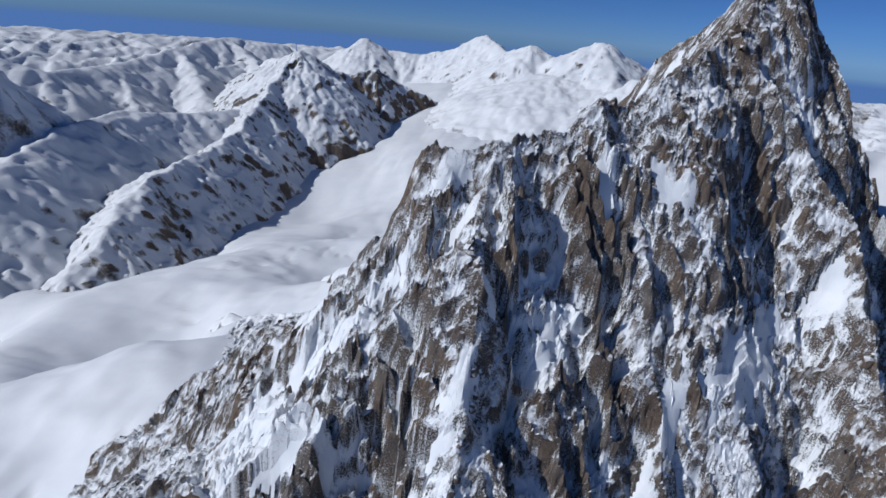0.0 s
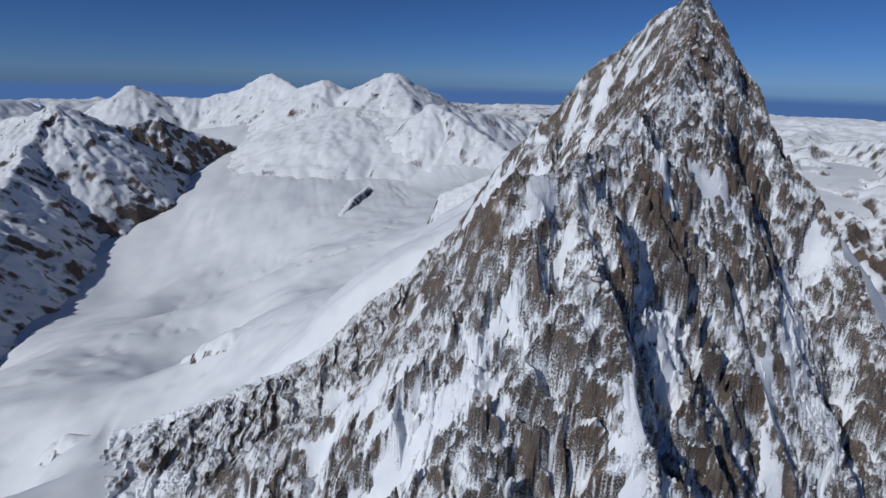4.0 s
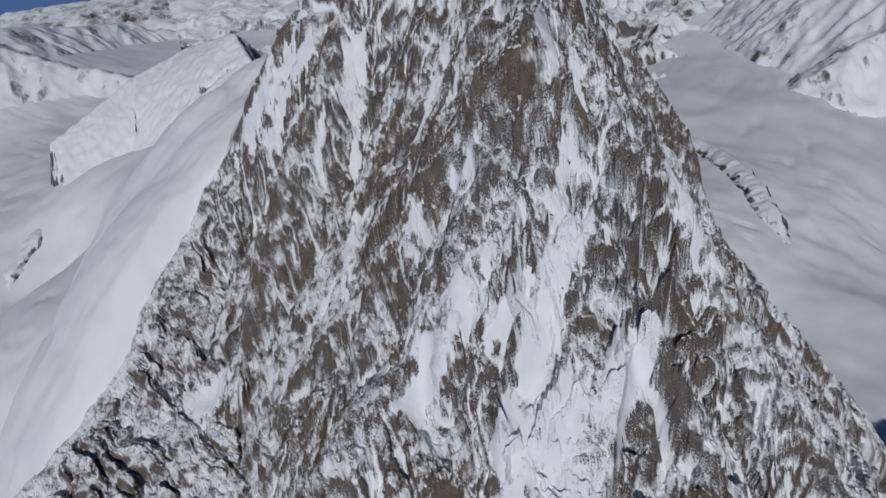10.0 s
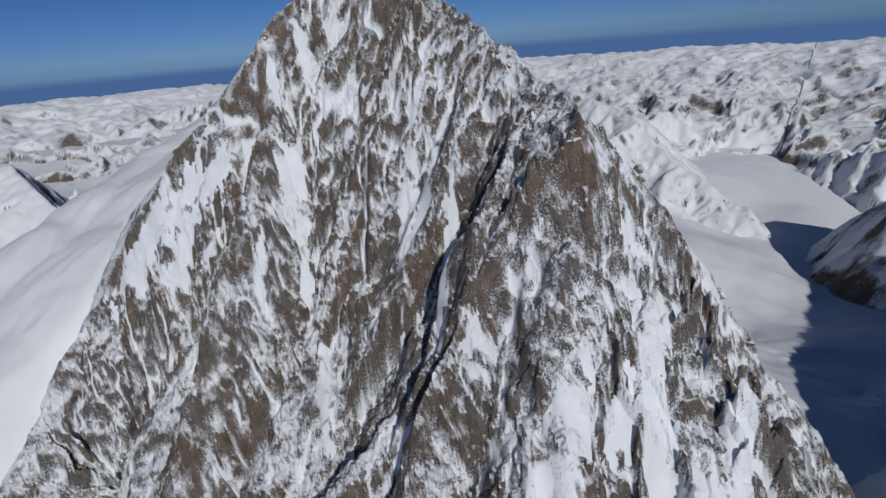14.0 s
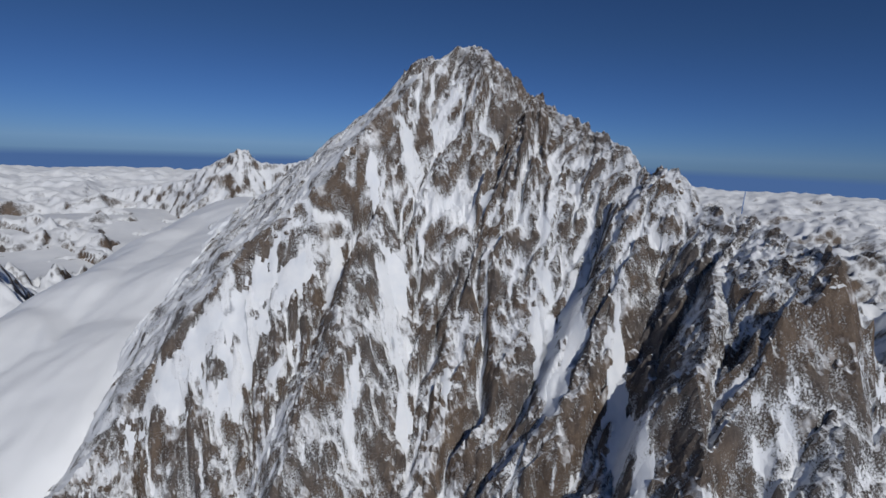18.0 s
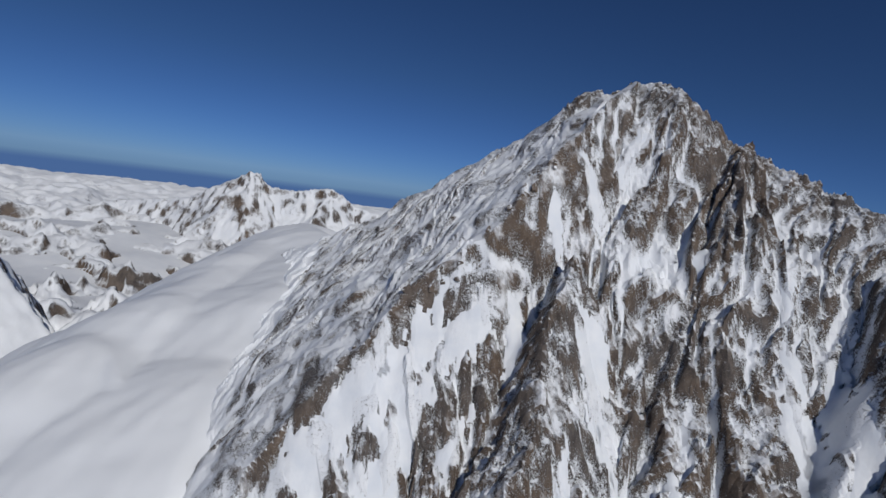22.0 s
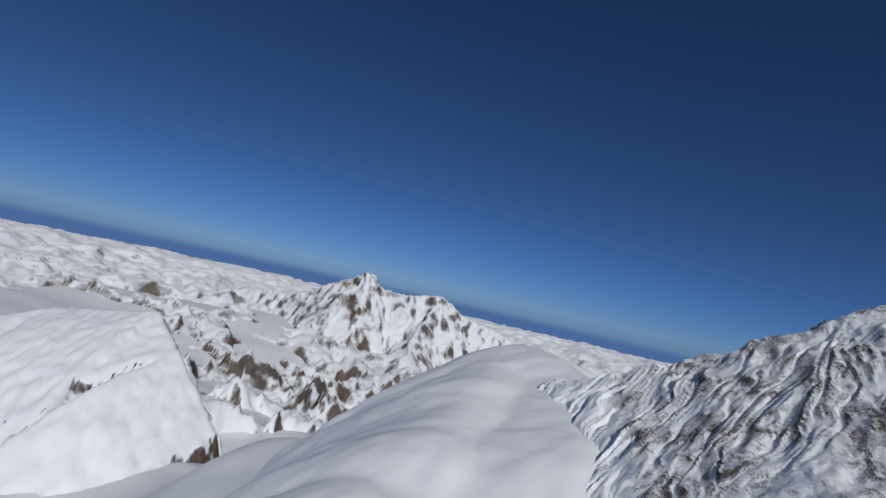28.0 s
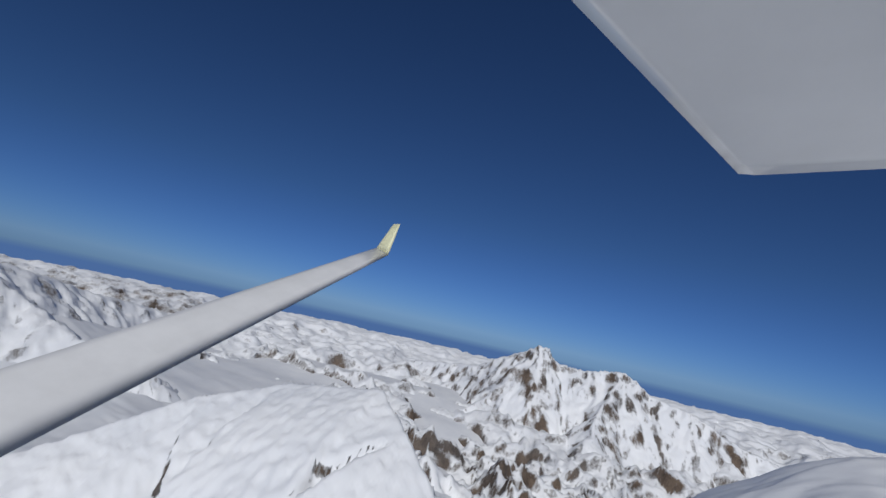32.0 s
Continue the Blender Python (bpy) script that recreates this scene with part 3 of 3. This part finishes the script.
def far_peak(name, label, lines, cell, slopes, rough, reach, snowline, seed, round_=0, lean=0.5, ends=0.0, shore=None):
    """A mountain raised on its ridge lines, over its own square of ground."""
    px, py = [p[0] for l in lines for p in l], [p[1] for l in lines for p in l]
    xs = np.arange(min(px) - reach, max(px) + reach, cell)
    ys = np.arange(min(py) - reach, max(py) + reach, cell)
    x, y = np.meshgrid(xs, ys)
    warp = rough * (0.4 if round_ else 1.0)
    wx, wy = x + warp * fbm(x / (5 * rough), y / (5 * rough), 3, seed), y + warp * fbm(x / (5 * rough), y / (5 * rough), 3, seed + 1)
    z, along, down = np.full(x.shape, -2000.0), 0 * x, 0 * x
    run = 0.0
    for n, line in enumerate(lines):
        left, right = (slopes, slopes) if isinstance(slopes, float) else slopes[n]
        for a, b in zip(line, line[1:]):
            d, zc, s, side, cap = crest(wx, wy, (a, b), 8 * rough)
            slope = np.where(side > 0, left, right)
            slope = slope + (max(left, right, ends) - slope) * cap
            h = zc - slope * (d - round_ * (1 - np.exp(-d / (round_ + 1e-6)))) - 220 * (d / reach) ** 3
            near = h > z
            z, along, down = np.where(near, h, z), np.where(near, s + run, along), np.where(near, d, down)
            run += math.hypot(b[0] - a[0], b[1] - a[1])
        run += 1700
    calm = 0.22 if round_ else 1.0
    gully = ridged(along / (4 * rough), down / (22 * rough), 3, seed + 2)
    rib = ridged(along / (1.9 * rough) + 0.5 * fbm(along / (5 * rough), down / (6 * rough), 2, seed + 8), down / (16 * rough), 2, seed + 7)
    z = z + calm * step(0, 2 * rough, down) * rough * (1.15 * (gully - 0.55) + (0.45 if not round_ else 0) * (rib - 0.55))
    z = z + calm * (0.6 if round_ else 0.34) * rough * (ridged(wx / (4 * rough), wy / (4 * rough), 4, seed + 3) - 0.55) + 0.3 * calm**2 * rough * fbm(x / rough, y / rough, 3, seed + 4) * (1 if round_ else 0.7)
    if shore:                            # it ends below this ridge
        d, _, _, side, _ = crest(x, y, shore)
        z = z - 3.0 * d * (side > 0) - 16 * step(34, 0, d)
    g = ground_height(x, y)
    gy_, gx_ = np.gradient(z, ys, xs)
    steep = np.hypot(gx_, gy_)
    snow = snowline + lean * (0.95 - steep) + (0.5 if round_ else 0.8) * (0.6 - gully) + (0.2 if round_ else 0.35) * fbm(along / (3 * rough), down / (12 * rough), 3, seed + 5)
    ob = sheet(name, xs, ys, z, far_crag, snow, (z > g - 40), (along, down))
    return tagged(ob, label, "mountain")


far_peak("mountain", "distant snowy peak with a rocky tooth on top",
         [[(2899, 1321, -39), (2929, 1217, -114), (2960, 1094, -118), (2976, 895, -78), (2994, 752, -164), (3026, 574, -198), (3075, 363, -294), (3155, 32, -369)],
          [(2899, 1321, -39), (2822, 1394, -202), (2632, 1470, -349), (2308, 1532, -479)], [(2899, 1321, -39), (3005, 1732, -239), (3105, 2232, -319)],
          [(2976, 895, -78), (2705, 932, -289), (2455, 912, -439)], [(2893, 1332, -37), (2905, 1282, -45)]],
         9, ((1.05, 1.05), (1.05, 1.05), (1.05, 1.05), (1.05, 1.05), (2.2, 2.2)), 20, 650, 0.95, 100, 0, 0.6)
far_peak("mountain", "dark rock peak on a snowy ridge over the glacier",
         [[(-994, 2431, -150), (-905, 2495, -226), (-780, 2595, -268), (-667, 2683, -225), (-542, 2768, -300), (-361, 2857, -385), (-200, 2990, -440)],
          [(-994, 2431, -150), (-1011, 2119, -310), (-948, 1698, -450), (-954, 1400, -490), (-938, 1125, -492), (-880, 885, -556), (-872, 725, -635)],
          [(-994, 2431, -150), (-1150, 2620, -220), (-1400, 2950, -250)], [(-667, 2683, -225), (-690, 2520, -380), (-700, 2380, -500)]],
         7, ((0.6, 1.3), (0.8, 0.55), (0.6, 0.6), (1.1, 1.1)), 22, 700, 0.98, 200, 0, 1.0)
far_peak("mountain", "snowy ridge with rocky shoulders above a shaded valley",
         [[(-1076, 2310, -280), (-1057, 1982, -400), (-1196, 1719, -402), (-1313, 1503, -376), (-1319, 1226, -394), (-1254, 1004, -428), (-1199, 837, -475), (-1150, 640, -560)],
          [(-1313, 1503, -376), (-1180, 1380, -500)], [(-1319, 1226, -394), (-1180, 1130, -520)]], 10, ((0.58, 0.6), (0.7, 0.6), (0.7, 0.6)), 20, 500, 1.1, 230, 0, 0.9)
far_peak("mountain", "white mountain chain beyond the shaded valley",
         [[(-1709, 3781, -215), (-2014, 3508, -180), (-2081, 2991, -245), (-2114, 2463, -330), (-2147, 2024, -340), (-2400, 1900, -260), (-2685, 1857, -195)],
          [(-2014, 3508, -180), (-1700, 3300, -300), (-1480, 3050, -400)], [(-2081, 2991, -245), (-1800, 2750, -360), (-1600, 2500, -480)], [(-2114, 2463, -330), (-1850, 2250, -450), (-1700, 2050, -560)]],
         14, 0.55, 26, 750, 1.05, 240, 0, 0.9)
far_peak("mountain", "steep shaded snow flank over the valley mouth",
         [[(-1900, 1000, -60), (-1642, 1080, -118), (-1560, 1180, -160), (-1480, 1260, -290), (-1440, 1330, -470)], [(-1642, 1080, -118), (-1560, 900, -260), (-1480, 760, -420)]],
         10, 0.95, 24, 500, 1.15, 250)
far_peak("mountain", "white snow summits far behind the glacier",
         [[(-1295, 3799, -240), (-1093, 3915, -106), (-927, 3959, -181), (-656, 3965, -194), (-407, 3951, -126), (-183, 3972, -6), (15, 3631, -105),
           (196, 3230, -36), (378, 3171, -116), (595, 3096, 13), (748, 2967, -115), (945, 2714, -280)],
          [(-183, 3972, -6), (-62, 3720, -190), (-80, 3300, -330), (-89, 2717, -500)], [(595, 3096, 13), (650, 2697, -190), (700, 2450, -300)],
          [(240, 2980, -190), (350, 2850, -185), (620, 2700, -230)]], 13, ((0.55, 0.6), (0.75, 0.6), (0.42, 0.42), (0.3, 0.3)), 20, 950, 0.88, 300, 0, 0.9)
far_peak("mountain", "white snow peak with a dark rock edge",
         [[(727, 815, -150), (799, 876, -187), (830, 1050, -290)], [(727, 815, -150), (700, 960, -178), (613, 1038, -217), (430, 1120, -310)],
          [(727, 815, -150), (679, 735, -182), (671, 704, -203), (655, 640, -255)],
          [(724, 790, -172), (694, 715, -215), (684, 640, -285)]], 4, ((0.6, 2.0), (0.38, 0.8), (2.2, 0.36), (2.4, 1.6)), 4, 330, 1.75, 400, 0, 1.05, 2.4)
far_peak("mountain", "high snow peak north of the basin", [[(734, 2530, -140), (850, 2400, -200), (944, 2195, -298), (1100, 1900, -380)], [(734, 2530, -140), (1300, 2800, -240), (1700, 2900, -290)]],
         11, 0.6, 22, 600, 0.9, 430)
far_peak("mountain", "snowy mountain above the side valley",
         [[(2700, -150, -235), (2341, -295, -270), (2057, -507, -348), (1831, -590, -474), (1620, -746, -576), (1438, -811, -690)],
          [(2057, -507, -348), (1900, -330, -430), (1750, -180, -540)], [(1831, -590, -474), (1660, -500, -560), (1500, -430, -660)]], 8, 0.85, 20, 600, 1.05, 460)
far_peak("mountain", "shaded snowy ridge beyond the glacier tongue",
         [[(1500, -1000, -620), (1440, -1005, -560), (1395, -1024, -474), (1313, -1052, -407), (1165, -1075, -281), (1000, -1150, -200)]], 8, 1.0, 14, 420, 0.95, 470)
# unseen ridge, added so that its shadow falls over the glacier valley
far_peak("mountain", "unseen snowy ridge added south of the peak to shade the valley",
         [[(200, -420, -370), (280, -600, -300), (340, -760, -240), (420, -950, -190), (560, -1150, -110), (750, -1300, -70)]], 10, 0.9, 22, 500, 0.8, 480)
far_peak("snow_dome", "smooth rounded snow dome beside the peak",
         [[(482, 258, -76), (530, 286, -66), (575, 310, -65), (625, 340, -90)], [(482, 258, -76), (400, 262, -92), (320, 272, -124), (255, 285, -162), (180, 305, -235)],
          [(575, 310, -65), (470, 325, -86), (386, 337, -107), (337, 357, -127), (312, 383, -160), (290, 398, -195)]],
         3.5, ((0.5, 1.3), (0.5, 0.3), (0.25, 0.62)), 8, 330, 1.7, 500, 24, shore=RIB[4:])


def outcrop(label, line, rise, slopes, seed, cover=1.12):
    """A low rib of rock that breaks through the snow."""
    lifted = [(px, py, float(ground_height(np.array([float(px)]), np.array([float(py)]))[0]) + 0.6 * rise * h) for px, py, h in line]
    ob = far_peak("rock_outcrop", label, [lifted], 4, (slopes,), 5, 90, cover, seed, 0, 1.1)
    return tagged(ob, label, "rock outcrop")


outcrop("brown rock rib beside the smooth glacier", [(1300, 20, 0), (1265, -12, 0.6), (1208, -79, 0.8), (1126, -130, 1), (1040, -180, 1), (958, -215, 0.9), (900, -250, 0)], 34, (1.3, 0.2), 710, 0.8)
outcrop("dark rock step in the upper glacier", [(330, 1990, 0), (317, 1947, 1), (240, 1750, 1), (180, 1600, 0)], 40, (1.3, 0.3), 720)
outcrop("thin rock edge along a snow terrace", [(290, 955, 0), (271, 946, 1), (235, 930, 1), (202, 915, 1), (180, 900, 0)], 14, (1.2, 0.15), 730)
outcrop("snow hump with a rocky lip", [(-20, 575, 0), (-60, 565, 1), (-110, 585, 1), (-160, 600, 0)], 26, (0.35, 1.2), 740)
outcrop("low snowy rock knob on the glacier", [(-250, 470, 0), (-283, 480, 1), (-320, 500, 0)], 24, (0.4, 1.2), 750)


def ring_sector(start, end, near, label, seed, snowline):
    """Range behind range, as far as the eye goes, between two bearings (degrees from +y to the right)."""
    bearing = np.radians(np.arange(start, end + 0.1, 0.24))
    seed = 640
    rows = np.concatenate([np.arange(near, 2500, 9.0), np.arange(max(near, 2500), 4560, 15.0)])
    a, r = np.meshgrid(bearing, rows)
    x, y = 50 + r * np.sin(a), 50 + r * np.cos(a)
    base = np.interp(r, [1300, 1900, 2600, 3400, 4000, 4300, 4560], [-640, -560, -480, -390, -310, -260, -225])
    base = np.maximum(base, ground_height(x, y) - 25)
    high = np.interp(r, [1300, 2200, 3400, 4300, 4560], [240, 220, 150, 75, 25])
    wx, wy = x + 60 * fbm(x / 300, y / 300, 3, seed), y + 60 * fbm(x / 300, y / 300, 3, seed + 1)
    fine = np.interp(r, [1500, 3000], [0.62, 0.35])
    z = base + high * ((1 - fine) * (ridged(wx / 620, wy / 620, 4, seed + 2, 0.5) - 0.58) + fine * (ridged(wx / 260, wy / 260, 5, seed + 6, 0.55) - 0.50)) * 1.5 + 9 * fbm(x / 60, y / 60, 3, seed + 3)
    dz_r = np.gradient(z, rows, axis=0)
    dz_a = np.gradient(z, axis=1) / (r * np.radians(0.24))
    steep = np.hypot(dz_r, dz_a)
    snow = snowline + 0.2 * step(2700, 1800, r) + 0.7 * step(near + 750, near + 250, r) + 0.55 * (0.55 - steep) + 0.25 * fbm(x / 160, y / 160, 3, seed + 4)
    z = z - 200 * step(near + 320, near, r)
    edge = np.degrees(np.minimum(a - a.min(), a.max() - a))
    z = z - 170 * step(9, 0, edge) * step(2900, 2300, r)
    ob = sheet("mountain_range", None, None, z, far_crag, snow, None, (x, y), x, y)
    return tagged(ob, label, "mountain range")


for start, end, near, label, seed, snowline in (
        (-62, -24, 3300, "distant white ranges under a blue haze", 610, 0.85), (-24, 4, 4050, "far snowy ridges behind the white summits", 620, 0.85),
        (4, 34, 3000, "far brown hills patched with snow", 630, 0.68), (34, 92, 1350, "white rolling ranges beyond the basin", 640, 1.0),
        (92, 118, 2100, "snowy crests behind the side valley", 660, 0.92),
        (118, 150, 1900, "snowy crests over the glacier valley", 670, 0.92), (150, 215, 1900, "snowy ranges to the south", 680, 0.72),
        (215, 298, 2400, "snowy ranges to the west", 690, 0.72)):
    ring_sector(start, end, near, label, seed, snowline)


# ---- the glider that flies past the peak ----
def part(name, bm, material, parent, label=""):
    me = bpy.data.meshes.new(name)
    bmesh.ops.recalc_face_normals(bm, faces=bm.faces[:])
    bm.to_mesh(me)
    bm.free()
    me.materials.append(material)
    me.polygons.foreach_set("use_smooth", [True] * len(me.polygons))
    ob = new(name, me)
    ob.parent = parent
    return tagged(ob, label)


def gelcoat(name, colour, rough):
    m, t, b = nodes_of(name)
    dirt = noise_node(t, 3.0, 5, 0.6)
    tone = ramp_node(t, [(0.3, tuple(0.9 * c for c in colour)), (0.7, colour)])
    t.links.new(dirt.outputs[0], tone.inputs[0])
    t.links.new(tone.outputs[0], b.inputs["Base Color"])
    b.inputs["Roughness"].default_value, b.inputs["Coat Weight"].default_value, b.inputs["Coat Roughness"].default_value = rough, 0.6, 0.05
    return m


def foil(front, back, stations, thick, up):
    """A wing lofted from its leading to its trailing edge: each an inner and an outer place."""
    bm = bmesh.new()
    outline = [(1.0, 0.0), (0.7, 0.42), (0.4, 0.85), (0.2, 1.0), (0.07, 0.72), (0.0, 0.0), (0.07, -0.18), (0.25, -0.14), (0.6, -0.06)]
    rings = []
    for f in stations:
        a, b = Vector(front[0]).lerp(Vector(front[1]), f), Vector(back[0]).lerp(Vector(back[1]), f)
        n = (b - a).cross(Vector(front[1]) - Vector(front[0])).normalized()
        n = n if n.dot(Vector(up)) > 0 else -n
        rings.append([bm.verts.new(a.lerp(b, c) + n * h * thick * (b - a).length * 0.6) for c, h in outline])
    for p, q in zip(rings, rings[1:]):
        for k in range(len(outline)):
            bm.faces.new((p[k], p[(k + 1) % len(outline)], q[(k + 1) % len(outline)], q[k]))
    bm.faces.new(rings[0])
    bm.faces.new(rings[-1][::-1])
    return bm


def build_glider():
    # for the tailplane: white gelcoat coloured darker to stand for its shaded underside
    shaded_white = gelcoat("shaded_white_gelcoat", (0.60, 0.62, 0.64), 0.2)
    white, yellow, dark = gelcoat("white_gelcoat", (0.80, 0.80, 0.79), 0.35), gelcoat("yellow_gelcoat", (0.86, 0.84, 0.54), 0.4), gelcoat("dark_fitting", (0.06, 0.06, 0.06), 0.5)
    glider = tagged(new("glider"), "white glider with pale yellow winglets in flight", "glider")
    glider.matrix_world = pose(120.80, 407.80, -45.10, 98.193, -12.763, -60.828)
    up = (0.25, 0.93, 0.25)
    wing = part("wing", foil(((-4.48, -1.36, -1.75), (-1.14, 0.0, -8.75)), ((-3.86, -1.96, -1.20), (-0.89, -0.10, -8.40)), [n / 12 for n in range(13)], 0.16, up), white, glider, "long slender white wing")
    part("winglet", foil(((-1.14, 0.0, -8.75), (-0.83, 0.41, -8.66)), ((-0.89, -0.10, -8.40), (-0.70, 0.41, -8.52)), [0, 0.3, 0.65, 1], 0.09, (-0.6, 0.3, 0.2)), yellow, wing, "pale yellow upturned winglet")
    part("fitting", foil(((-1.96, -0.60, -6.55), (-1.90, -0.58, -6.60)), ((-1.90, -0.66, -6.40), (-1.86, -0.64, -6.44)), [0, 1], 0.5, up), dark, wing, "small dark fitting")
    part("tailplane", foil(((-0.16, 0.52, -0.48), (0.643, 0.164, -1.13)), ((0.30, 0.50, -0.16), (1.07, 0.153, -0.896)), [0, 0.25, 0.5, 0.75, 0.95, 1], 0.10, (0.1, 0.95, 0.2)), shaded_white, glider, "glossy white tailplane reflecting the mountain")


build_glider()
